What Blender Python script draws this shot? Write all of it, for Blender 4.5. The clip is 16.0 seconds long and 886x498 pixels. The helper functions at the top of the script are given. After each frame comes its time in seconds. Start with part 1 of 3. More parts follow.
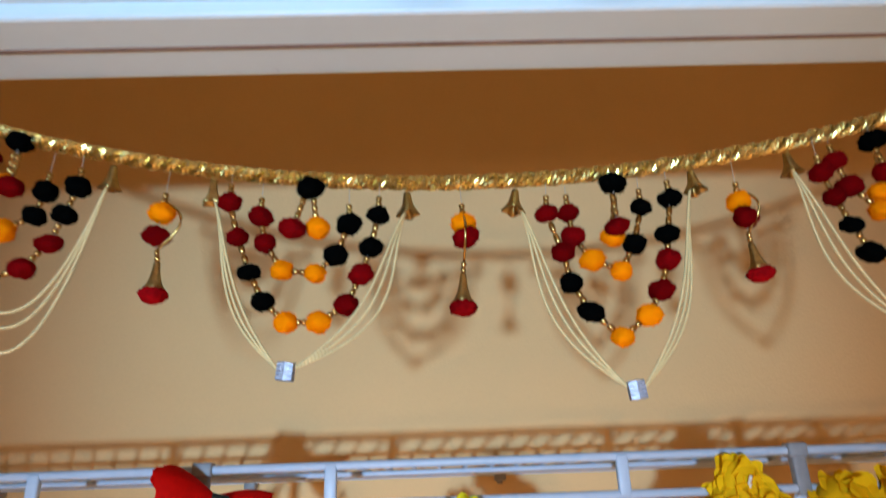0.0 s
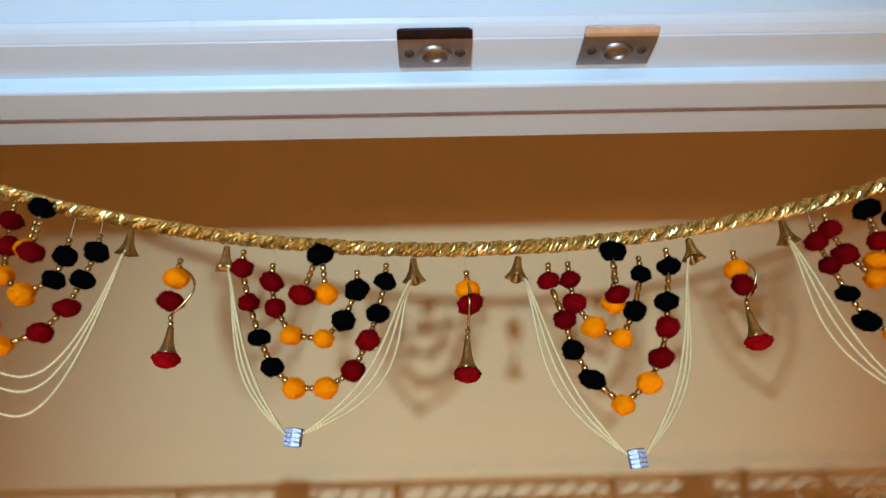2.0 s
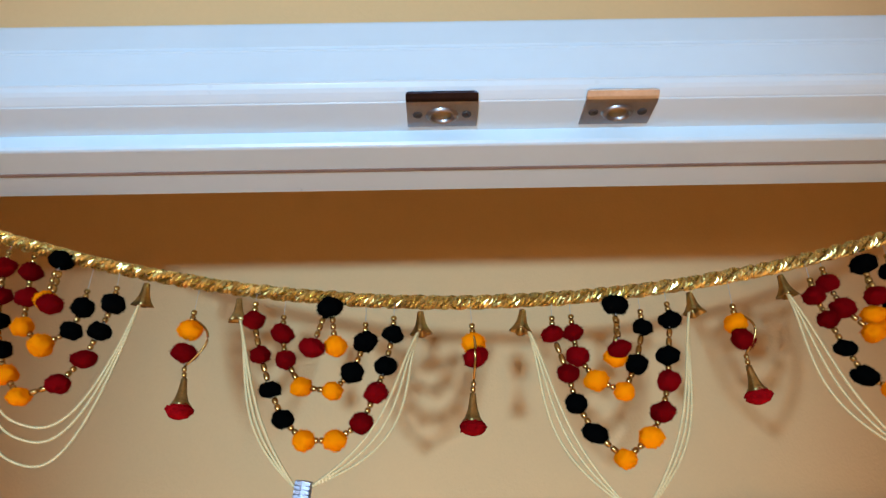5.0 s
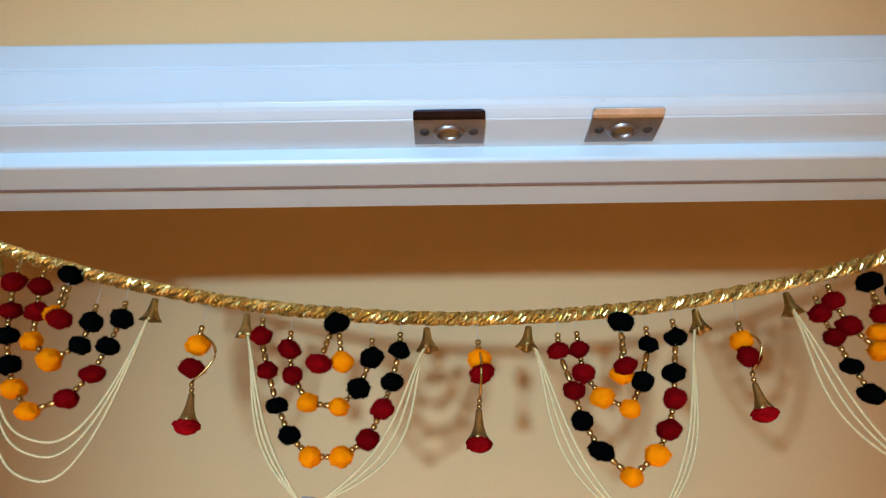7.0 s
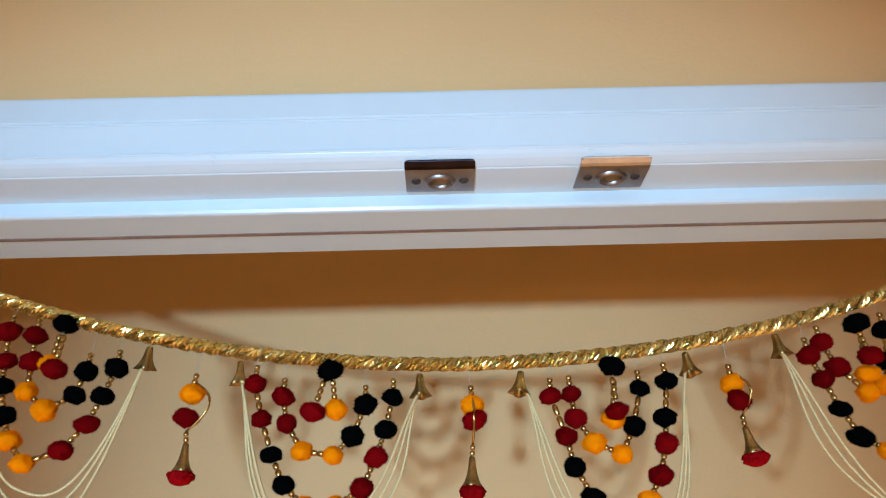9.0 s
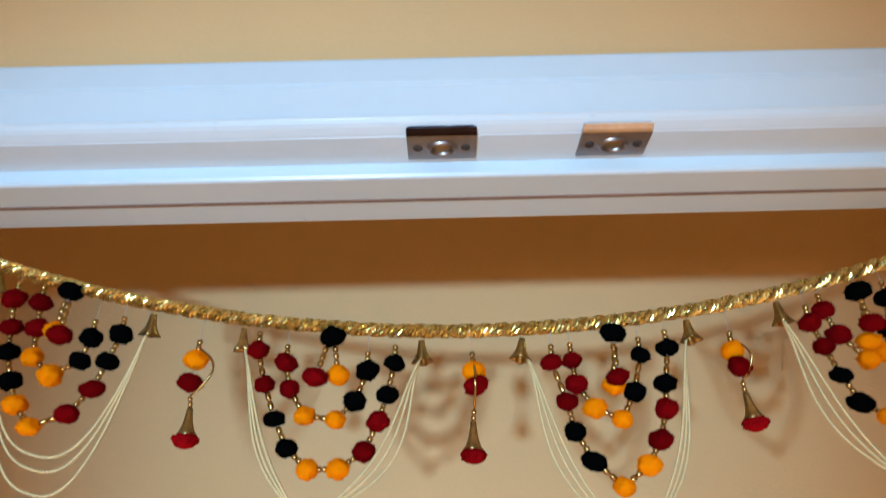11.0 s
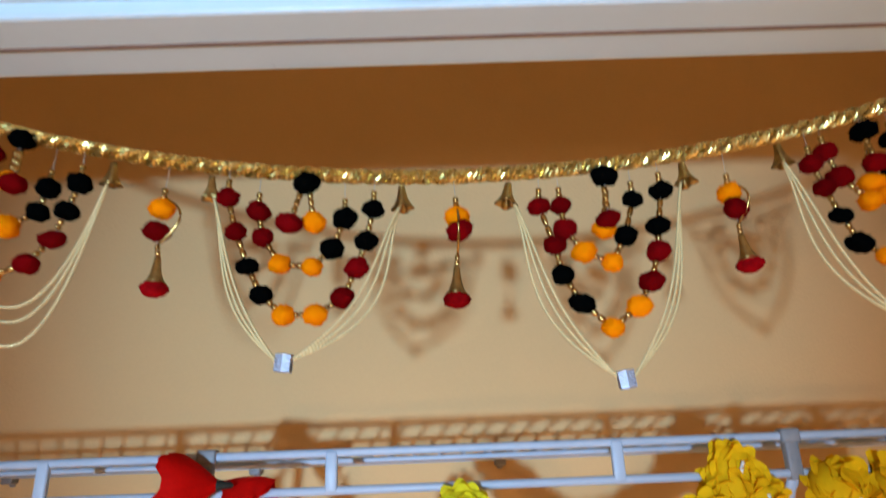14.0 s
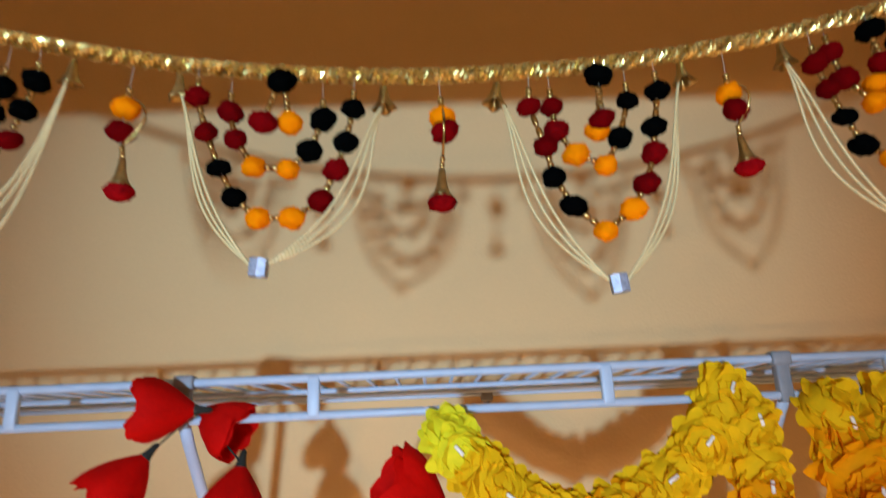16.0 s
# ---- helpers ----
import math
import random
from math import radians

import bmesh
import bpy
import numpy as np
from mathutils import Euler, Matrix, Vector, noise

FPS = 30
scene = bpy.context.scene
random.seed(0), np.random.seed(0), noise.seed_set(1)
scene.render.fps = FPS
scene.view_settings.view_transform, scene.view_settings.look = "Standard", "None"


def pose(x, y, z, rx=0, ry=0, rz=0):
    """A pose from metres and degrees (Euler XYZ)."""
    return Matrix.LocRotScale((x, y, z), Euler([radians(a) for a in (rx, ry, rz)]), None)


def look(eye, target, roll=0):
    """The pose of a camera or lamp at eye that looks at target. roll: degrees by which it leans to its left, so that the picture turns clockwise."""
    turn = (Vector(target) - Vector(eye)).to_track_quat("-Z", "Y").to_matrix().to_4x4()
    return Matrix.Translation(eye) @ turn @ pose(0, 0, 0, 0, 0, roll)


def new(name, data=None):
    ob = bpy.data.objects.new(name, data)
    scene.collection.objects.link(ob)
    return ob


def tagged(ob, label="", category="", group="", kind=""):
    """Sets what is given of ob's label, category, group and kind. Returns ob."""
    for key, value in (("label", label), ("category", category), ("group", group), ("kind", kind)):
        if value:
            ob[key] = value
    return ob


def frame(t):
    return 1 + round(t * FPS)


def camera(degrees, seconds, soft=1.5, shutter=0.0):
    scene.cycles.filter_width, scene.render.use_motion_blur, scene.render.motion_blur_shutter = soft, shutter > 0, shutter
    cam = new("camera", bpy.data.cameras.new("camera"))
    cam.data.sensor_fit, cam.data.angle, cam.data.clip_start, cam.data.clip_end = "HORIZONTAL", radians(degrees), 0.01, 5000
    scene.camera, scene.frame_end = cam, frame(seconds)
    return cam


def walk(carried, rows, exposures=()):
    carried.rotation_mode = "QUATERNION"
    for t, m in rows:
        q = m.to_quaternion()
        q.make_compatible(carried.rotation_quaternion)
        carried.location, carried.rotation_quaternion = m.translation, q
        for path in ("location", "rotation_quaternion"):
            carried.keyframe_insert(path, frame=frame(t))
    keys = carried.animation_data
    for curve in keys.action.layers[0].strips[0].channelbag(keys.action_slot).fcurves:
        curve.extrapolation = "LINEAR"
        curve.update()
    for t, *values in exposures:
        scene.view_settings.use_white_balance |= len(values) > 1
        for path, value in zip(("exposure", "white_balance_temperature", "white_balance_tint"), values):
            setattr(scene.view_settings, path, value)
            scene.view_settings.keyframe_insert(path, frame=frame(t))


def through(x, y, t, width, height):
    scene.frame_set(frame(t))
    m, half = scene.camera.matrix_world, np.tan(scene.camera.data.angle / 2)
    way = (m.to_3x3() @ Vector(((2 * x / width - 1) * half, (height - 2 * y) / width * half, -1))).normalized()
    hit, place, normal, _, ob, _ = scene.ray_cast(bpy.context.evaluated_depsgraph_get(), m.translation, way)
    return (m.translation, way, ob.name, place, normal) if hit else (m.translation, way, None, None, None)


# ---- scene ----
LENS = 69.0
cam = camera(LENS, 16.0, soft=1.2, shutter=2.0)
PATH = [
    (0.0, (0.0042, -0.3131, 1.7198), (0.0272, 0.6234, 2.0696), -2.05),
    (0.5, (0.0038, -0.3201, 1.7251), (0.0216, 0.6107, 2.0901), -1.69),
    (1.0, (0.0040, -0.3262, 1.7311), (0.0180, 0.6014, 2.1044), -1.61),
    (1.5, (0.0047, -0.3308, 1.7358), (0.0179, 0.5934, 2.1174), -1.59),
    (2.0, (0.0053, -0.3346, 1.7388), (0.0198, 0.5857, 2.1297), -1.55),
    (2.5, (0.0058, -0.3368, 1.7403), (0.0210, 0.5815, 2.1359), -1.47),
    (3.0, (0.0064, -0.3404, 1.7430), (0.0196, 0.5748, 2.1458), -1.29),
    (3.5, (0.0066, -0.3437, 1.7458), (0.0187, 0.5694, 2.1533), -1.19),
    (4.0, (0.0064, -0.3486, 1.7503), (0.0190, 0.5632, 2.1607), -1.34),
    (6.5, (0.0016, -0.3593, 1.7570), (0.0022, 0.5425, 2.1893), -0.78),
    (7.0, (0.0023, -0.3601, 1.7585), (0.0048, 0.5411, 2.1920), -0.85),
    (7.5, (0.0032, -0.3626, 1.7616), (0.0065, 0.5363, 2.1998), -0.88),
    (8.0, (0.0041, -0.3658, 1.7654), (0.0074, 0.5309, 2.2080), -0.88),
    (8.5, (0.0048, -0.3696, 1.7705), (0.0091, 0.5254, 2.2165), -1.04),
    (9.0, (0.0061, -0.3747, 1.7748), (0.0142, 0.5145, 2.2322), -1.56),
    (11.5, (0.0087, -0.3648, 1.7565), (0.0078, 0.5396, 2.1831), -1.35),
    (12.0, (0.0107, -0.3590, 1.7515), (0.0095, 0.5528, 2.1622), -1.68),
    (12.5, (0.0112, -0.3526, 1.7462), (0.0099, 0.5666, 2.1398), -1.69),
    (13.0, (0.0117, -0.3436, 1.7403), (0.0139, 0.5840, 2.1138), -1.92),
    (13.5, (0.0121, -0.3347, 1.7312), (0.0149, 0.5985, 2.0906), -1.89),
    (14.0, (0.0120, -0.3224, 1.7218), (0.0252, 0.6222, 2.0500), -2.21),
    (14.5, (0.0131, -0.3174, 1.7158), (0.0279, 0.6286, 2.0397), -2.39),
    (15.0, (0.0133, -0.3093, 1.7094), (0.0281, 0.6439, 2.0116), -2.72),
    (15.5, (0.0127, -0.3001, 1.7012), (0.0322, 0.6578, 1.9877), -2.65),
    (16.0, (0.0128, -0.2897, 1.6916), (0.0435, 0.6711, 1.9672), -2.58),
]
walk(cam, [(t, look(eye, target, roll)) for t, eye, target, roll in PATH], exposures=[(0.0, 0.0), (16.0, 0.0)])

# ---------------------------------------------------------------- light
world = bpy.data.worlds.new("world")
world.use_nodes = True
world.node_tree.nodes["Background"].inputs[0].default_value = (0.5, 0.6, 0.8, 1)
world.node_tree.nodes["Background"].inputs[1].default_value = 0.02
scene.world = world


def point_fill(name, place, watts, colour, size):
    lamp = bpy.data.lights.new(name, "POINT")
    lamp.energy, lamp.color, lamp.shadow_soft_size = watts, colour, size
    ob = new(name, lamp)
    ob.location = place
    return ob


# unseen warm lamp, its cone added to keep the upper wall and left dim
warm = bpy.data.lights.new("warm_spot_lamp", "SPOT")
warm.energy, warm.color, warm.shadow_soft_size = 43, (1.0, 0.60, 0.30), 0.07
warm.spot_size, warm.spot_blend = radians(31), 1.0
new("warm_spot_lamp", warm).matrix_world = look((-0.56, -2.62, 1.04), (0.32, 0.537, 1.55))
# added fill without any fixture, for warmer ambient bounce
point_fill("unseen_warm_fill", (0.6, -2.9, 2.2), 8, (1.0, 0.55, 0.25), 0.12)
# added unseen fill: lights the floor so that warm bounce reaches the closet
floor_fill = bpy.data.lights.new("unseen_floor_fill", "SPOT")
floor_fill.energy, floor_fill.color, floor_fill.shadow_soft_size = 600, (1.0, 0.66, 0.33), 0.05
floor_fill.spot_size, floor_fill.spot_blend = radians(72), 0.5
new("unseen_floor_fill", floor_fill).matrix_world = look((0.07, -0.85, 2.42), (0.07, -0.80, 0.0))
# unseen cool lamp turned towards the closet, its cone added to dim both sides
cool_spot = bpy.data.lights.new("cool_spot_lamp", "SPOT")
cool_spot.energy, cool_spot.color, cool_spot.shadow_soft_size = 290, (0.42, 0.70, 1.0), 0.06
cool_spot.spot_size, cool_spot.spot_blend = radians(27.5), 1.0
new("cool_spot_lamp", cool_spot).matrix_world = look((-0.44, -2.40, 1.31), (0.02, 0.537, 1.96))


# ---------------------------------------------------------------- materials
def srgb(r, g, b):
    return tuple(((c / 255) / 12.92 if c < 11 else ((c / 255 + 0.055) / 1.055) ** 2.4) for c in (r, g, b)) + (1,)


def material(name, colour, rough=0.5, metal=0.0, vary=0.12, scale=8.0, fine=120.0, bump=0.1, depth=0.002, spread=0.0,
             sheen=0.0, through=0.0, coat=0.0, cloth=0.0, spec=0.5, soft=0.0, dirt=None, random_shift=0.0):
    """Principled surface with a coarse and a fine variation of colour, roughness and relief."""
    m = bpy.data.materials.new(name)
    m.use_nodes = True
    n, l = m.node_tree.nodes, m.node_tree.links
    b = n["Principled BSDF"]
    b.inputs["Metallic"].default_value = metal
    b.inputs["Subsurface Weight"].default_value = soft
    b.inputs["Subsurface Radius"].default_value = (1.0, 0.6, 0.2)
    b.inputs["Subsurface Scale"].default_value = 0.004
    b.inputs["Specular IOR Level"].default_value = spec
    b.inputs["Sheen Weight"].default_value = sheen
    b.inputs["Coat Weight"].default_value = coat
    b.inputs["Transmission Weight"].default_value = through
    co = n.new("ShaderNodeTexCoord")
    big, small = n.new("ShaderNodeTexNoise"), n.new("ShaderNodeTexNoise")
    big.inputs["Scale"].default_value, small.inputs["Scale"].default_value = scale, fine
    big.inputs["Detail"].default_value, small.inputs["Detail"].default_value = 4, 3
    for t in (big, small):
        l.new(co.outputs["Object"], t.inputs["Vector"])
    mix = n.new("ShaderNodeMix")
    mix.data_type = "RGBA"
    c = colour if len(colour) == 4 else (*colour, 1)
    dark = dirt or tuple(v * (1 - vary) for v in c[:3])
    light = tuple(min(1, v * (1 + vary * 0.6)) for v in c[:3])
    mix.inputs[6].default_value, mix.inputs[7].default_value = (*dark[:3], 1), (*light, 1)
    add = n.new("ShaderNodeMath")
    add.operation = "MULTIPLY_ADD"
    add.inputs[1].default_value, add.inputs[2].default_value = 0.35, 0.0
    sm = n.new("ShaderNodeMath")
    sm.operation = "ADD"
    l.new(small.outputs["Fac"], add.inputs[0])
    l.new(add.outputs[0], sm.inputs[0])
    l.new(big.outputs["Fac"], sm.inputs[1])
    ramp = n.new("ShaderNodeMapRange")
    ramp.inputs["From Min"].default_value, ramp.inputs["From Max"].default_value = 0.45, 0.95
    l.new(sm.outputs[0], ramp.inputs["Value"])
    l.new(ramp.outputs[0], mix.inputs[0])
    last = mix.outputs[2]
    if random_shift:
        info = n.new("ShaderNodeObjectInfo")
        hsv = n.new("ShaderNodeHueSaturation")
        mr = n.new("ShaderNodeMapRange")
        mr.inputs["To Min"].default_value, mr.inputs["To Max"].default_value = 1 - random_shift, 1 + random_shift
        l.new(info.outputs["Random"], mr.inputs["Value"])
        l.new(mr.outputs[0], hsv.inputs["Value"])
        l.new(last, hsv.inputs["Color"])
        last = hsv.outputs[0]
    l.new(last, b.inputs["Base Color"])
    rr = n.new("ShaderNodeMapRange")
    rr.inputs["To Min"].default_value, rr.inputs["To Max"].default_value = max(0.03, rough - 0.06), min(1, rough + 0.08)
    l.new(small.outputs["Fac"], rr.inputs["Value"])
    l.new(rr.outputs[0], b.inputs["Roughness"])
    bp = n.new("ShaderNodeBump")
    bp.inputs["Strength"].default_value, bp.inputs["Distance"].default_value = bump, depth
    l.new(small.outputs["Fac"], bp.inputs["Height"])
    l.new(bp.outputs[0], b.inputs["Normal"])
    if cloth:
        tr, both = n.new("ShaderNodeBsdfTranslucent"), n.new("ShaderNodeMixShader")
        both.inputs[0].default_value = cloth
        l.new(last, tr.inputs["Color"])
        l.new(b.outputs[0], both.inputs[1])
        l.new(tr.outputs[0], both.inputs[2])
        l.new(both.outputs[0], n["Material Output"].inputs["Surface"])
    return m


WALL = material("tan_wall_paint", (0.76, 0.53, 0.255), 0.75, vary=0.05, scale=3.0, fine=260, bump=0.25, depth=0.0015)
CEIL = material("white_ceiling_paint", (0.78, 0.76, 0.70), 0.9, vary=0.05, scale=3, fine=180, bump=0.3)
TRIM = material("white_gloss_trim_paint", (0.62, 0.78, 0.87), 0.30, vary=0.035, scale=6, fine=70, bump=0.06, depth=0.001)
GROOVE = material("grey_brown_groove_strip", (0.27, 0.20, 0.18), 0.8, vary=0.2, scale=20)
ROOM = material("pale_grey_room_paint", (0.66, 0.69, 0.74), 0.8, vary=0.04, scale=3, fine=260, bump=0.2)
FLOOR = material("beige_carpet", (0.62, 0.49, 0.43), 0.95, vary=0.2, scale=14, fine=400, bump=0.6, depth=0.004)
# two colours for the same lip: one as lamplit, one as a dark reflection
LIP_LIT = material("nickel_lip_lamplit", (0.64, 0.62, 0.58), 0.42, metal=1.0, vary=0.2, scale=40, fine=500, bump=0.1, depth=0.0003)
LIP_DARK = material("nickel_lip_dark_reflection", (0.02, 0.016, 0.02), 0.3, metal=1.0, vary=0.3, scale=60, fine=500, bump=0.15, depth=0.0003)
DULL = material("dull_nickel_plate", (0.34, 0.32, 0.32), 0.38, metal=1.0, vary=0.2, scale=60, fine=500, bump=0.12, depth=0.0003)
HOLE = material("dark_brass_hole", (0.40, 0.33, 0.20), 0.4, metal=1.0, vary=0.3, scale=90)
DARKHOLE = material("dark_screw_recess", (0.035, 0.03, 0.03), 0.55)
GOLD = material("gold_foil", (0.84, 0.68, 0.25), 0.27, metal=1.0, vary=0.3, scale=120, fine=300, bump=0.25, depth=0.0006)
BEADGOLD = material("dark_gold_tube_bead", (0.55, 0.36, 0.12), 0.24, metal=1.0, vary=0.3, scale=150, fine=600, bump=0.1, depth=0.0004)
BRASS = material("antique_gold_cap", (0.42, 0.31, 0.12), 0.36, metal=1.0, vary=0.45, scale=150, fine=700, bump=0.3, depth=0.0005)
RED = material("dark_red_wool", (0.25, 0.003, 0.005), 0.95, vary=0.35, scale=150, fine=900, bump=0.7, depth=0.0012, random_shift=0.25, spec=0.0)
ORANGE = material("marigold_orange_wool", (1.0, 0.29, 0.002), 0.9, vary=0.06, scale=150, fine=900, bump=0.4, depth=0.0008, random_shift=0.03, spec=0.0)
BLACK = material("black_green_wool", (0.0022, 0.0028, 0.0028), 1.0, vary=0.3, scale=150, fine=900, bump=0.7, depth=0.0012, spec=0.0)
PEARL = material("cream_seed_beads", (0.70, 0.58, 0.29), 0.34, vary=0.1, scale=200, fine=600, bump=0.05, coat=0.3)
THREAD = material("clear_nylon_thread", (0.50, 0.45, 0.38), 0.35, vary=0.1, scale=100)
CLASP = material("silver_mirror_bead", (0.36, 0.39, 0.48), 0.42, metal=0.8, vary=0.25, scale=260, fine=700, bump=0.5, depth=0.0008)
WIRE = material("white_vinyl_coated_wire", (0.46, 0.58, 0.74), 0.4, vary=0.06, scale=30, fine=200, bump=0.05)
CLIP = material("grey_plastic_clip", (0.25, 0.27, 0.30), 0.5, vary=0.15, scale=60)
REDCLOTH = material("red_silk_petal", (0.74, 0.005, 0.003), 0.75, vary=0.18, scale=35, fine=420, bump=0.25, depth=0.0008, random_shift=0.10, cloth=0.3, spec=0.08)
CALYX = material("black_green_calyx", (0.012, 0.016, 0.012), 0.7, vary=0.3, scale=80)
YELLOW = material("yellow_cloth_petal", (1.0, 0.60, 0.010), 0.7, vary=0.1, scale=45, fine=400, bump=0.1, depth=0.001, random_shift=0.06, cloth=0.2, spec=0.05)
LIME = material("lemon_yellow_cloth_petal", (0.96, 0.86, 0.03), 0.7, vary=0.1, scale=45, fine=400, bump=0.1, depth=0.001, cloth=0.2, spec=0.05)
AMBER = material("orange_cloth_petal", (1.0, 0.42, 0.004), 0.7, vary=0.1, scale=45, fine=400, bump=0.1, depth=0.001, random_shift=0.06, cloth=0.2, spec=0.05)
TUBE = material("pearl_white_tube_bead", (0.85, 0.84, 0.80), 0.2, vary=0.05, scale=100, coat=0.5)


# ---------------------------------------------------------------- builders
def part(name, bm, mat, parent=None, label="", smooth=True):
    me = bpy.data.meshes.new(name)
    bm.to_mesh(me)
    bm.free()
    for p in me.polygons:
        p.use_smooth = smooth
    mats = mat if isinstance(mat, (list, tuple)) else [mat]
    for m in mats:
        me.materials.append(m)
    ob = new(name, me)
    ob.parent = parent
    if label:
        ob["label"] = label
    return ob


def piece(name, me, parent, m, label=""):
    """One more object on a mesh that exists."""
    ob = new(name, me)
    ob.parent = parent
    ob.matrix_basis = m
    if label:
        ob["label"] = label
    return ob


def empty(name, place=(0, 0, 0)):
    ob = new(name)
    ob.location = place
    ob.empty_display_size = 0.02
    return ob


def box(bm, lo, hi, bevel=0.0):
    vs = [bm.verts.new((x, y, z)) for x in (lo[0], hi[0]) for y in (lo[1], hi[1]) for z in (lo[2], hi[2])]
    q = [(0, 1, 3, 2), (4, 6, 7, 5), (0, 4, 5, 1), (2, 3, 7, 6), (0, 2, 6, 4), (1, 5, 7, 3)]
    fs = [bm.faces.new([vs[i] for i in f]) for f in q]
    if bevel:
        es = list({e for f in fs for e in f.edges})
        bmesh.ops.bevel(bm, geom=es, offset=bevel, segments=2, affect="EDGES", profile=0.5)


def tube(bm, pts, radius, sides=8, cap=True, squash=1.0):
    """A round bar along points; radius may be a function of 0..1."""
    rings = []
    up = Vector((0, 0, 1))
    for i, p in enumerate(pts):
        p = Vector(p)
        a, b = Vector(pts[max(i - 1, 0)]), Vector(pts[min(i + 1, len(pts) - 1)])
        d = (b - a).normalized()
        side = d.cross(up)
        if side.length < 1e-3:
            side = Vector((1, 0, 0))
        side.normalize()
        top = side.cross(d)
        r = radius(i / max(1, len(pts) - 1)) if callable(radius) else radius
        rings.append([bm.verts.new(p + side * (r * math.cos(2 * math.pi * k / sides)) + top * (r * squash * math.sin(2 * math.pi * k / sides))) for k in range(sides)])
    for a, b in zip(rings, rings[1:]):
        for k in range(sides):
            bm.faces.new((a[k], a[(k + 1) % sides], b[(k + 1) % sides], b[k]))
    if cap:
        bm.faces.new(rings[0][::-1])
        bm.faces.new(rings[-1])


def extrude_profile(bm, prof, x0, x1):
    """A closed profile of (y, z) swept along x."""
    a = [bm.verts.new((x0, y, z)) for y, z in prof]
    b = [bm.verts.new((x1, y, z)) for y, z in prof]
    k = len(prof)
    for i in range(k):
        bm.faces.new((a[i], b[i], b[(i + 1) % k], a[(i + 1) % k]))
    bm.faces.new(a[::-1])
    bm.faces.new(b)
    bmesh.ops.recalc_face_normals(bm, faces=bm.faces)


def lathe(bm, prof, sides=20, flute=0.0, flutes=6):
    """Profile of (radius, z) turned round z."""
    rings = []
    for j, (r, z) in enumerate(prof):
        ring = []
        for k in range(sides):
            a = 2 * math.pi * k / sides
            rr = r * (1 + flute * math.cos(flutes * a) * j / len(prof))
            ring.append(bm.verts.new((rr * math.cos(a), rr * math.sin(a), z)))
        rings.append(ring)
    for a, b in zip(rings, rings[1:]):
        for k in range(sides):
            bm.faces.new((a[k], a[(k + 1) % sides], b[(k + 1) % sides], b[k]))
    bmesh.ops.recalc_face_normals(bm, faces=bm.faces)


# ---------------------------------------------------------------- structure
HEAD = 2.03            # underside of the door head
LEFT, RIGHT = -0.69, 0.83   # side jambs of the closet opening
BACK = 0.537           # closet's back wall
INNER = 0.116          # closet side of the opening wall
TOP = 2.44


def slab(name, lo, hi, mat, label, category, bevel=0.0):
    bm = bmesh.new()
    box(bm, lo, hi, bevel)
    return tagged(part(name, bm, mat, smooth=False), label, category, kind="structure")


slab("wall_back", (-0.95, BACK, 0), (1.09, BACK + 0.1, TOP), WALL, "tan painted back wall of the closet", "wall")
slab("wall_closet_left", (-1.05, INNER, 0), (-0.95, BACK + 0.1, TOP), WALL, "tan painted closet side wall", "wall")
slab("wall_closet_right", (1.09, INNER, 0), (1.19, BACK + 0.1, TOP), WALL, "tan painted closet side wall", "wall")
slab("wall_over_opening", (LEFT - 0.02, 0.0, HEAD + 0.019), (RIGHT + 0.02, INNER, TOP), WALL, "tan painted wall over the closet opening", "wall")
slab("wall_left_of_opening", (-2.4, 0.0, 0), (LEFT - 0.02, INNER, TOP), WALL, "tan painted wall beside the closet opening", "wall")
slab("wall_right_of_opening", (RIGHT + 0.02, 0.0, 0), (2.4, INNER, TOP), WALL, "tan painted wall beside the closet opening", "wall")
slab("wall_room_left", (-2.5, -3.4, 0), (-2.4, INNER, TOP), ROOM, "pale grey painted wall of the room", "wall")
slab("wall_room_right", (2.4, -3.4, 0), (2.5, INNER, TOP), ROOM, "pale grey painted wall of the room", "wall")
slab("wall_room_far", (-2.5, -3.5, 0), (2.5, -3.4, TOP), ROOM, "pale grey painted wall of the room", "wall")
slab("floor", (-2.5, -3.5, -0.1), (2.5, BACK + 0.1, 0), FLOOR, "beige carpeted floor", "floor")
slab("ceiling", (-2.5, -3.5, TOP), (2.5, BACK + 0.1, TOP + 0.1), CEIL, "white painted ceiling", "ceiling")

# head and side jambs of the double door frame
bm = bmesh.new()
box(bm, (LEFT - 0.02, 0.0, HEAD), (RIGHT + 0.02, INNER, HEAD + 0.019), 0.0012)
tagged(part("door_head_jamb", bm, TRIM), "white painted head jamb of the double closet door", "door frame", kind="structure")
for name, x in (("door_side_jamb_left", LEFT - 0.019), ("door_side_jamb_right", RIGHT)):
    bm = bmesh.new()
    box(bm, (x, 0.0, 0), (x + 0.019, INNER, HEAD), 0.0012)
    tagged(part(name, bm, TRIM), "white painted side jamb of the closet door", "door frame", kind="structure")

# moulded stop under the head
S0, S1, SZ = 0.033, 0.0645, HEAD - 0.012
bm = bmesh.new()
prof = [(S0, HEAD), (S0 + 0.0003, SZ + 0.003), (S0 + 0.0012, SZ + 0.0008), (S0 + 0.003, SZ), (S1 - 0.0004, SZ), (S1, SZ + 0.0004), (S1, HEAD)]
extrude_profile(bm, prof, LEFT, RIGHT)
tagged(part("door_stop", bm, TRIM, smooth=False), "white painted stop strip under the head jamb", "door stop", kind="structure")
# solid dark strip drawn for the groove between the two stop strips
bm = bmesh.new()
